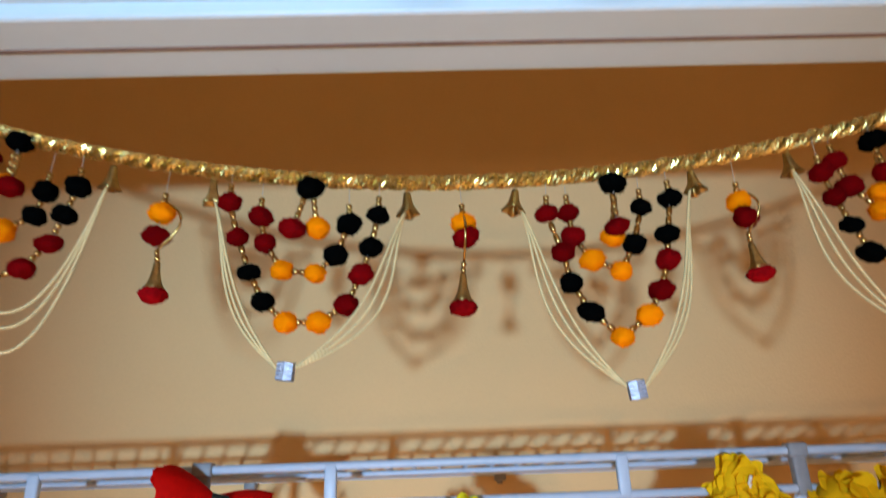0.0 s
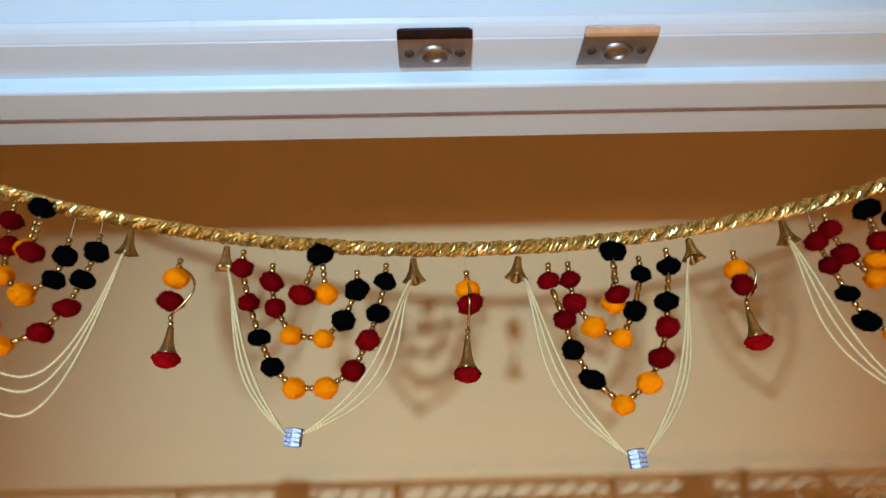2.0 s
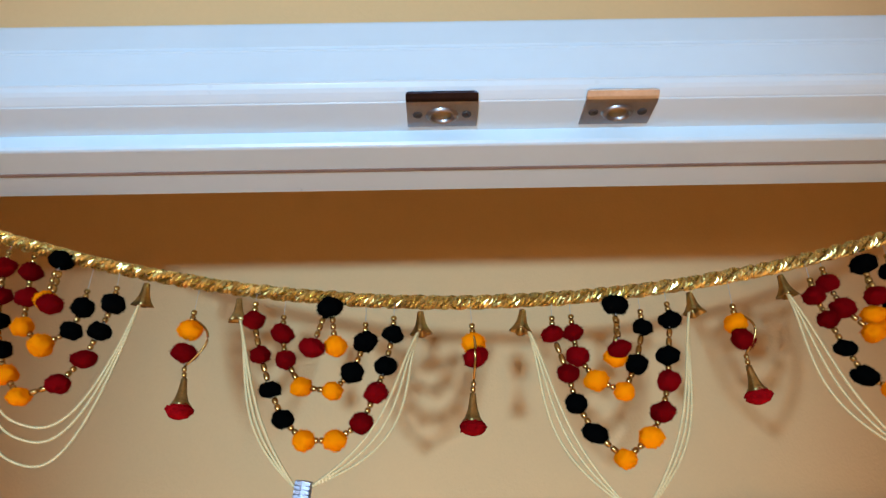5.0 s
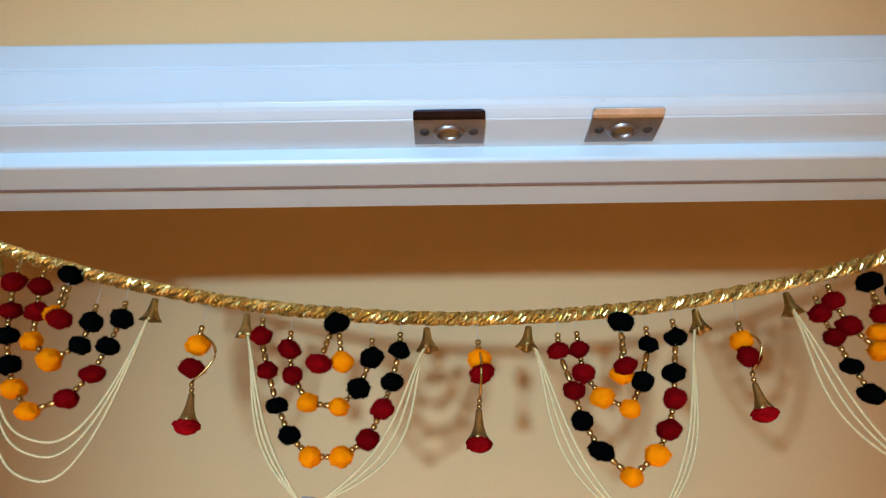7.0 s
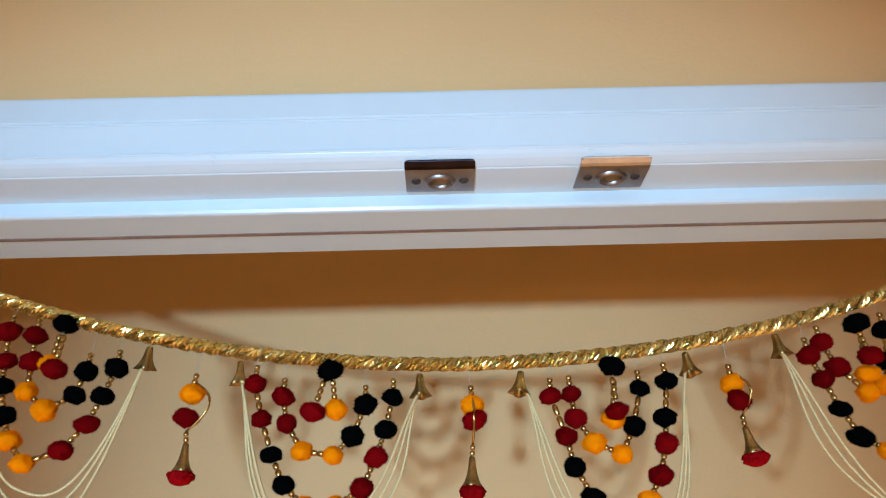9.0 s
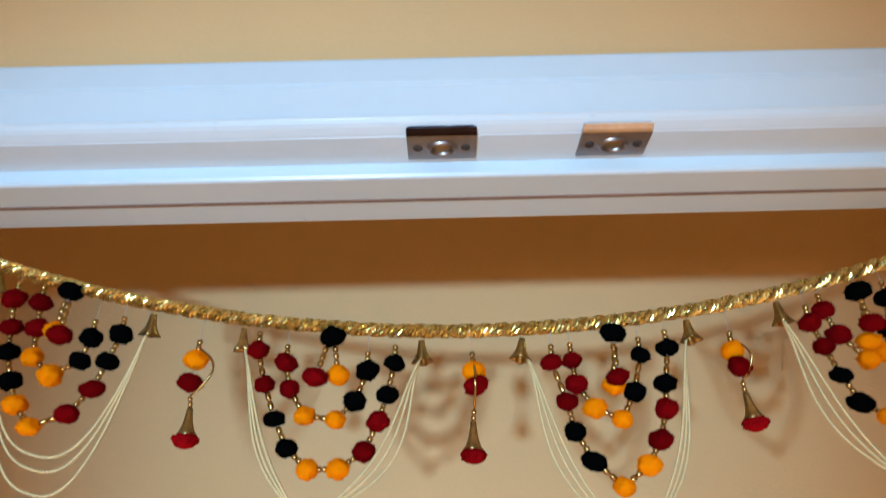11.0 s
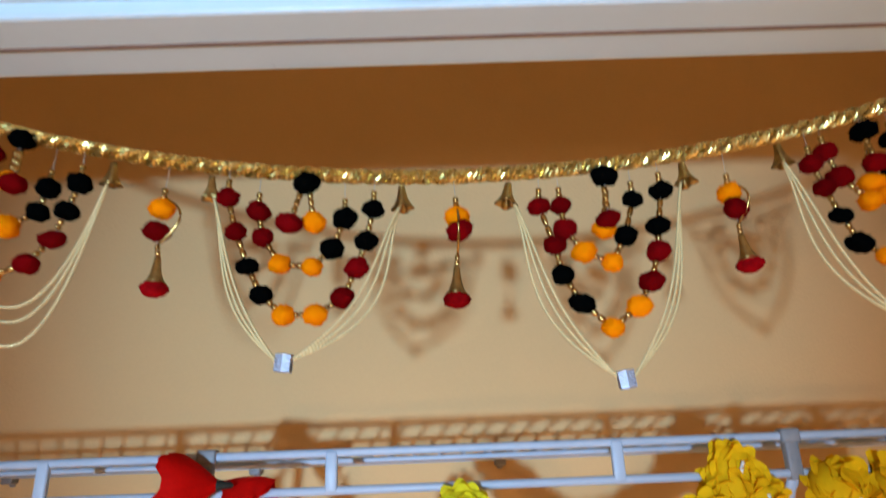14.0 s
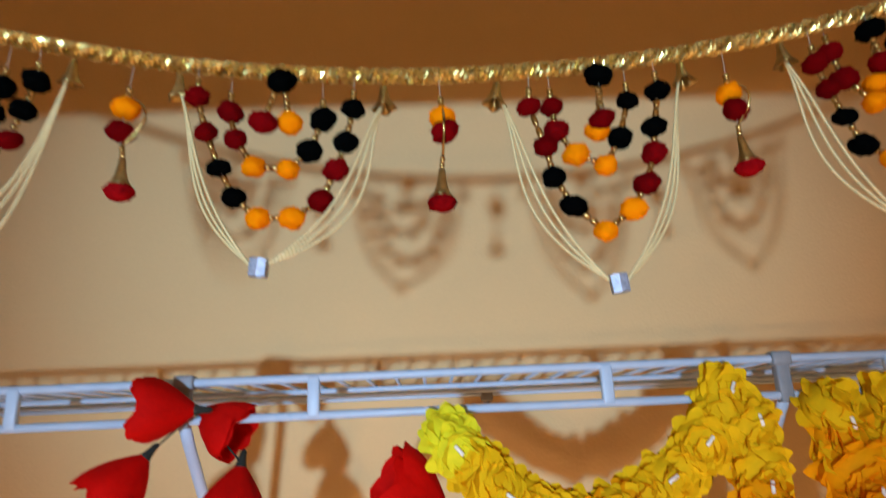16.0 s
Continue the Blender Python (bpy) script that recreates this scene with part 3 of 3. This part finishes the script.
def drop(x, seed, orange, red, cone, tuft, front):
    """A short drop between pendants: tube beads, two pompoms, a gold hoop, a cone cap and a red tuft.
    Balls, cone and tuft are given as (world x, below the rope)."""
    rnd = random.Random(seed)
    z = rope_z(x)

    def at(p, dy=0.0):
        return loc(p[0], z - p[1], dy)

    beads, bm, threads = [], bmesh.new(), bmesh.new()
    top, o, r, c, t = at((x, 0.0)), at(orange), at(red, -0.002), at(cone), at(tuft)
    for a, b in ((top, o), (o, r), (r, c), (c, t)):
        tube(threads, [a, b], 0.00024, 5)
    up = (top - o).normalized()
    tube_beads(beads, o + up * 0.0068, o + up * 0.0150, 2)
    down = (c - r).normalized()
    tube_beads(beads, c - down * 0.0075, c, 2, 0.0018)
    # hoop that runs beside the balls
    hoop, end = [], c - down * 0.0075
    for i in range(15):
        k = i / 14
        b = math.sin(math.pi * k ** 0.9)
        hoop.append((o + up * 0.0085).lerp(end, k) + Vector((front[0] * b, front[1] * b, 0)))
    tube(bm, hoop, 0.0009, 7)
    string = part("drop_string", threads, THREAD, toran, "clear nylon string of a short drop")
    part("hoop", bm, BEADGOLD, string, "thin gold hoop")
    hang_beads(beads, string)
    pompom("o", string, o, 0.0082, rnd)
    pompom("r", string, r, 0.0083, rnd)
    way = (t - c).normalized()
    turn = (-way).to_track_quat("Z", "X") @ Euler((0, 0, rnd.uniform(0, 6))).to_quaternion()
    piece("cone_cap", CONE, string, Matrix.LocRotScale(c, turn, Vector((0.92, 0.92, (t - c).length / 0.0225))), "antique gold cone cap")
    piece("tuft", TUFT, string, Matrix.LocRotScale(t, turn, None), "dark red cloth tuft")


drop(-0.1685, 21, (-0.1710, 0.0353), (-0.1720, 0.0523), (-0.1700, 0.0690), (-0.1700, 0.0890), (0.0145, -0.004))
drop(0.0265, 22, (0.0280, 0.0307), (0.0290, 0.0407), (0.0262, 0.0645), (0.0255, 0.0850), (0.001, -0.0115))
drop(0.2145, 23, (0.2140, 0.0360), (0.2155, 0.0480), (0.2162, 0.0655), (0.2185, 0.0845), (0.0070, -0.0090))
tagged(toran, "gold-roped door garland with red, orange and black wool pompoms", "toran")


# ---------------------------------------------------------------- wire shelf
LIP, DECK = 0.2688, 1.742
shelf = empty("wire_shelf", (0.04, LIP, DECK))
SX0, SX1 = -0.94, 1.08


def sh(x, y, z):
    return Vector((x, y, z)) - Vector(shelf.location)


def bar(name, a, b, r, parent, label="", sides=10):
    bm = bmesh.new()
    tube(bm, [a, b], r, sides)
    return part(name, bm, WIRE, parent, label)


bar("front_rail", sh(SX0, LIP, DECK), sh(SX1, LIP, DECK), 0.0038, shelf)
bar("front_rail", sh(SX0, LIP, DECK - 0.031), sh(SX1, LIP, DECK - 0.031), 0.0038, shelf)
for y in (0.36, 0.45, BACK - 0.012):
    bar("cross_rail", sh(SX0, y, DECK - 0.005), sh(SX1, y, DECK - 0.005), 0.0028, shelf)
bm = bmesh.new()
tube(bm, [(0, 0, 0.0), (0, BACK - 0.010 - LIP, 0.0)], 0.0017, 6)
first = part("deck_wire", bm, WIRE, shelf)
wires = int((SX1 - SX0) / 0.0254)
first.location = sh(SX0 + 0.01, LIP, DECK - 0.0008)
for i in range(1, wires):
    piece("deck_wire", first.data, shelf, Matrix.Translation(sh(SX0 + 0.01 + i * 0.0254, LIP, DECK - 0.0008)))
for i in range(-2, 5):
    x = -0.0836 + 0.2488 * i
    if not SX0 < x < SX1:
        continue
    bm = bmesh.new()
    box(bm, (-0.0052, -0.0046, -0.0325), (0.0052, 0.0026, 0.0015), 0.0018)
    ob = part("lip_post", bm, WIRE, shelf, "flat white post welded between the front rails")
    ob.location = sh(x, LIP, DECK)


def brace(x):
    bm = bmesh.new()
    tube(bm, [sh(x, LIP - 0.001, DECK - 0.029), sh(x, LIP + 0.02, DECK - 0.052), sh(x, BACK - 0.02, DECK - 0.285), sh(x, BACK - 0.004, DECK - 0.300)], 0.0055, 10, squash=0.6)
    ob = part("brace", bm, WIRE, shelf, "white diagonal support brace")
    bm = bmesh.new()
    box(bm, (-0.0085, -0.0062, -0.006), (0.0085, 0.007, 0.0062), 0.002)
    box(bm, (-0.006, -0.0045, -0.037), (0.006, 0.005, -0.004), 0.0015)
    cl = part("brace_clip", bm, CLIP, ob, "grey plastic clip on the front rails")
    cl.location = sh(x, LIP, DECK)


brace(-0.192)
brace(0.318)
for i in range(-2, 4):
    bm = bmesh.new()
    box(bm, (-0.007, -0.016, -0.010), (0.007, 0.0, 0.007), 0.002)
    lathe(bm, [(0.0001, -0.0135), (0.0034, -0.013), (0.004, -0.010)], 12)
    ob = part("wall_clip", bm, CLIP, shelf, "grey plastic clip screwed to the wall")
    ob.location = sh(0.085 + 0.305 * i, BACK, DECK - 0.004)
tagged(shelf, "white vinyl-coated wire closet shelf with a railed front lip", "shelf")


# ---------------------------------------------------------------- flower garlands
def petal(bm, hub, m, length, width, cup=0.3, ruffle=0.12, rnd=random, segs=5, rows=5, fold=0.28):
    """A cupped petal with a ruffled edge along +x of m."""
    grid = []
    ph = rnd.uniform(0, 6)
    for i in range(1, rows + 1):
        t = i / rows
        w = width * (math.sin(math.pi * min(1, 0.12 + 0.62 * t)) ** 0.8) * (1 if t < 0.85 else 0.88)
        row = []
        for j in range(segs + 1):
            s = -1 + 2 * j / segs
            lift = cup * length * (t * t * 0.5) + fold * width * (s * s) * t
            wob = ruffle * width * t * t * math.sin(ph + s * 5.5 + t * 2)
            end = length * t * (1 - 0.34 * s * s * t)
            row.append(bm.verts.new(m @ Vector((end, s * w * 0.5, lift + wob))))
        grid.append(row)
    for j in range(segs):
        bm.faces.new((hub, grid[0][j + 1], grid[0][j]))
    for a, b in zip(grid, grid[1:]):
        for j in range(segs):
            bm.faces.new((a[j], a[j + 1], b[j + 1], b[j]))



def trumpet(seed, length=0.046):
    """A red cloth flower: two overlapping flared cones of cloth with a lobed rim, opening along +z out of a narrow neck."""
    rnd = random.Random(seed)
    bm = bmesh.new()
    off = Vector((seed * 1.3, 0.4, seed * 0.7))
    for shell, (wide, long_) in enumerate(((0.0250, 1.0), (0.0205, 1.03))):
        turn = rnd.uniform(0, 6)
        lobes = 4 + shell
        rings = []
        for i in range(11):
            t = i / 10
            ring = []
            for k in range(36):
                a = 2 * math.pi * k / 36
                n = Vector((math.cos(a), math.sin(a), t))
                lobe = math.cos(lobes * a + turn)
                r = 0.0022 + wide * math.sin(1.6 * t) ** 1.0 * (1 + 0.07 * t * lobe + 0.12 * t * noise.noise(n * 1.6 + off))
                r += 0.0009 * t * math.sin(13 * a + 4 * t + turn) + 0.0022 * t ** 3 * noise.noise(n * 5 + off)
                z = length * long_ * t * (1 + 0.06 * t * t * lobe + 0.09 * t * noise.noise(n * 2.0 + off))
                ring.append(bm.verts.new((r * math.cos(a), r * math.sin(a), z)))
            rings.append(ring)
        for a, b in zip(rings, rings[1:]):
            for k in range(36):
                bm.faces.new((a[k], a[(k + 1) % 36], b[(k + 1) % 36], b[k]))
    return bm


TRUMPETS = []
for s in range(3):
    ob = part("red_flower", trumpet(s + 30), REDCLOTH)
    TRUMPETS.append(ob.data)
    bpy.data.objects.remove(ob)
bm = bmesh.new()
lathe(bm, [(0.0008, -0.011), (0.0026, -0.009), (0.0030, -0.004), (0.0042, 0.001), (0.0058, 0.005), (0.0048, 0.005), (0.003, 0.002)], 14)
ob = part("calyx", bm, CALYX)
CALYX_MESH = ob.data
bpy.data.objects.remove(ob)


def red_garland(place, blooms, label):
    """Red trumpet flowers strung neck to mouth; each bloom is its neck, the way it opens and a size."""
    thing = empty("red_flower_garland", place)
    o = Vector(place)
    rnd = random.Random(int(place[0] * 1000))
    bm = bmesh.new()
    necks = [Vector(b[0]) - o for b in blooms]
    for a, b in zip(necks, necks[1:]):
        tube(bm, [a, b], 0.0008, 6)
    part("string", bm, CALYX, thing, "dark string")
    for neck, way, size in blooms:
        q = Vector(way).to_track_quat("Z", "X")
        m = Matrix.LocRotScale(Vector(neck) - o, q @ Euler((0, 0, rnd.uniform(0, 6))).to_quaternion(), Vector((size,) * 3))
        fl = piece("red_flower", rnd.choice(TRUMPETS), thing, m)
        piece("calyx", CALYX_MESH, fl, Matrix.Identity(4), "black-green calyx")
    return tagged(thing, label, "flower garland", "garlands on the shelf")


FY = LIP - 0.014
red_garland((-0.178, FY, 1.722), [
    ((-0.252, FY + 0.01, 1.590), (0.1, -0.1, -1), 1.0),
    ((-0.232, FY + 0.008, 1.640), (-0.35, -0.2, -1), 1.05),
    ((-0.215, FY + 0.006, 1.686), (-0.62, -0.25, -0.80), 0.98),
    ((-0.174, FY - 0.002, 1.719), (-0.95, -0.25, 0.04), 0.98),
    ((-0.184, LIP + 0.010, 1.720), (0.80, -0.10, -0.46), 0.95),
    ((-0.141, FY + 0.010, 1.676), (-0.12, -0.2, -1), 1.0),
    ((-0.138, FY + 0.010, 1.630), (0.15, -0.1, -1), 1.0),
], "red cloth flower garland draped over the shelf's front rail")
red_garland((0.036, FY + 0.012, 1.622), [
    ((0.028, FY + 0.022, 1.620), (-0.82, -0.15, 0.50), 1.4),
    ((0.050, FY + 0.010, 1.590), (-0.3, -0.4, -1), 1.1),
    ((0.050, FY + 0.008, 1.550), (0.1, -0.2, -1), 1.1),
], "red cloth flower garland hanging below the wire shelf")


def marigold(seed, radius=0.025):
    """A fluffy cloth bloom facing +z: four tiers of small ruffled petals round a soft heart."""
    rnd = random.Random(seed)
    bm = bmesh.new()
    bmesh.ops.create_icosphere(bm, subdivisions=3, radius=1.0)
    off = Vector((seed * 2.3, 0.7, seed * 0.9))
    for v in bm.verts:
        n = v.co.normalized()
        r = radius * (0.84 + 0.05 * noise.noise(n * 3.0 + off) + 0.05 * noise.noise(n * 8 + off))
        v.co = Vector((n.x * r, n.y * r, n.z * r * 0.75))
    hub = bm.verts.new((0, 0, -0.001))
    for tier, (r, lift, k) in enumerate(((1.08, -0.15, 11), (1.05, 0.25, 10), (0.98, 0.70, 8), (0.88, 1.15, 5))):
        for i in range(k):
            a = 2 * math.pi * (i + 0.5 * tier) / k + rnd.uniform(-0.2, 0.2)
            m = Matrix.Rotation(a, 4, "Z") @ Matrix.Rotation(-lift + rnd.uniform(-0.18, 0.18), 4, "Y")
            petal(bm, hub, m, radius * r * rnd.uniform(0.82, 1.15), radius * 1.05, rnd.uniform(-0.15, 0.1), 0.04, rnd, 5, 5, 0.03)
    return bm


ROSETTE = {}
for key, mat in (("y", YELLOW), ("l", LIME), ("a", AMBER)):
    ROSETTE[key] = []
    for s in range(2):
        ob = part("marigold", marigold(50 + s), mat)
        ROSETTE[key].append(ob.data)
        bpy.data.objects.remove(ob)


bm = bmesh.new()
tube(bm, [(0, 0, -0.0048), (0, 0, -0.004), (0, 0, 0.004), (0, 0, 0.0048)], lambda t: 0.0017 if 0.2 < t < 0.8 else 0.0012, 10)
ob = part("tube_bead", bm, TUBE)
BEAD = ob.data
bpy.data.objects.remove(ob)


def curve_points(pins, n):
    """A smooth line through pins (Catmull-Rom), n points."""
    pins = [Vector(p) for p in pins]
    ext = [2 * pins[0] - pins[1]] + pins + [2 * pins[-1] - pins[-2]]
    out = []
    for i in range(n):
        u = i / (n - 1) * (len(pins) - 1)
        k = min(int(u), len(pins) - 2)
        t = u - k
        a, b, c, d = ext[k:k + 4]
        out.append(0.5 * ((2 * b) + (c - a) * t + (2 * a - 5 * b + 4 * c - d) * t * t + (3 * b - a - 3 * c + d) * t ** 3))
    return out


def marigold_garland(pins, colours, spacing, label, size=1.0):
    place = Vector(pins[0])
    thing = empty("marigold_garland", place)
    rnd = random.Random(int(1000 * pins[0][0]) + 5)
    pts = curve_points(pins, 240)
    bm = bmesh.new()
    tube(bm, [p - place for p in pts[::4]], 0.0009, 6)
    part("string", bm, TUBE, thing, "white string")
    run, index = 0.0, 0
    for a, b in zip(pts, pts[1:]):
        run += (b - a).length
        if run >= spacing:
            run = 0.0
            way = (b - a).normalized()
            key = colours(b, rnd)
            face = way * (0.6 if index % 2 else -0.6) + Vector((rnd.uniform(-0.35, 0.35), -1, rnd.uniform(-0.35, 0.3)))
            q = face.to_track_quat("Z", "X")
            jig = Euler((rnd.uniform(-0.3, 0.3), rnd.uniform(-0.3, 0.3), rnd.uniform(0, 6))).to_quaternion()
            piece("marigold", rnd.choice(ROSETTE[key]), thing, Matrix.LocRotScale(b - place, q @ jig, Vector((size * rnd.uniform(0.85, 1.1),) * 3)))
            if index % 3 == 1:
                o = b - place + Vector((rnd.uniform(-0.004, 0.004), -0.0185 * size, rnd.uniform(-0.004, 0.006)))
                piece("tube_bead", BEAD, thing, Matrix.LocRotScale(o, way.to_track_quat("Z", "X"), None), "white tube bead")
            index += 1
    return tagged(thing, label, "flower garland", "garlands on the shelf")


def yellow_lime(p, rnd):
    return "l" if p.z > 1.676 and p.x < 0.1 else ("y" if rnd.random() < 0.8 else "a")


def yellow_amber(p, rnd):
    return "a" if p.z < 1.690 and rnd.random() < 0.75 else "y"


marigold_garland([(0.022, FY - 0.004, 1.706), (0.036, FY - 0.010, 1.678), (0.080, FY - 0.008, 1.640), (0.135, FY, 1.622), (0.190, FY, 1.640), (0.240, FY, 1.680), (0.264, FY + 0.002, 1.724)],
                 yellow_lime, 0.015, "yellow cloth marigold garland swagged below the wire shelf")
marigold_garland([(0.268, FY, 1.716), (0.276, FY - 0.004, 1.664), (0.272, FY - 0.004, 1.600), (0.268, FY, 1.540)], yellow_lime, 0.015,
                 "yellow cloth marigold garland hanging from the shelf")
marigold_garland([(0.345, FY + 0.002, 1.712), (0.352, FY - 0.002, 1.660), (0.362, FY - 0.002, 1.600), (0.365, FY, 1.540)], yellow_amber, 0.015,
                 "orange and yellow cloth marigold garland hanging from the shelf", 1.2)
marigold_garland([(0.400, FY + 0.002, 1.714), (0.412, FY - 0.002, 1.660), (0.418, FY - 0.002, 1.600)], yellow_amber, 0.015,
                 "orange and yellow cloth marigold garland hanging from the shelf", 1.2)
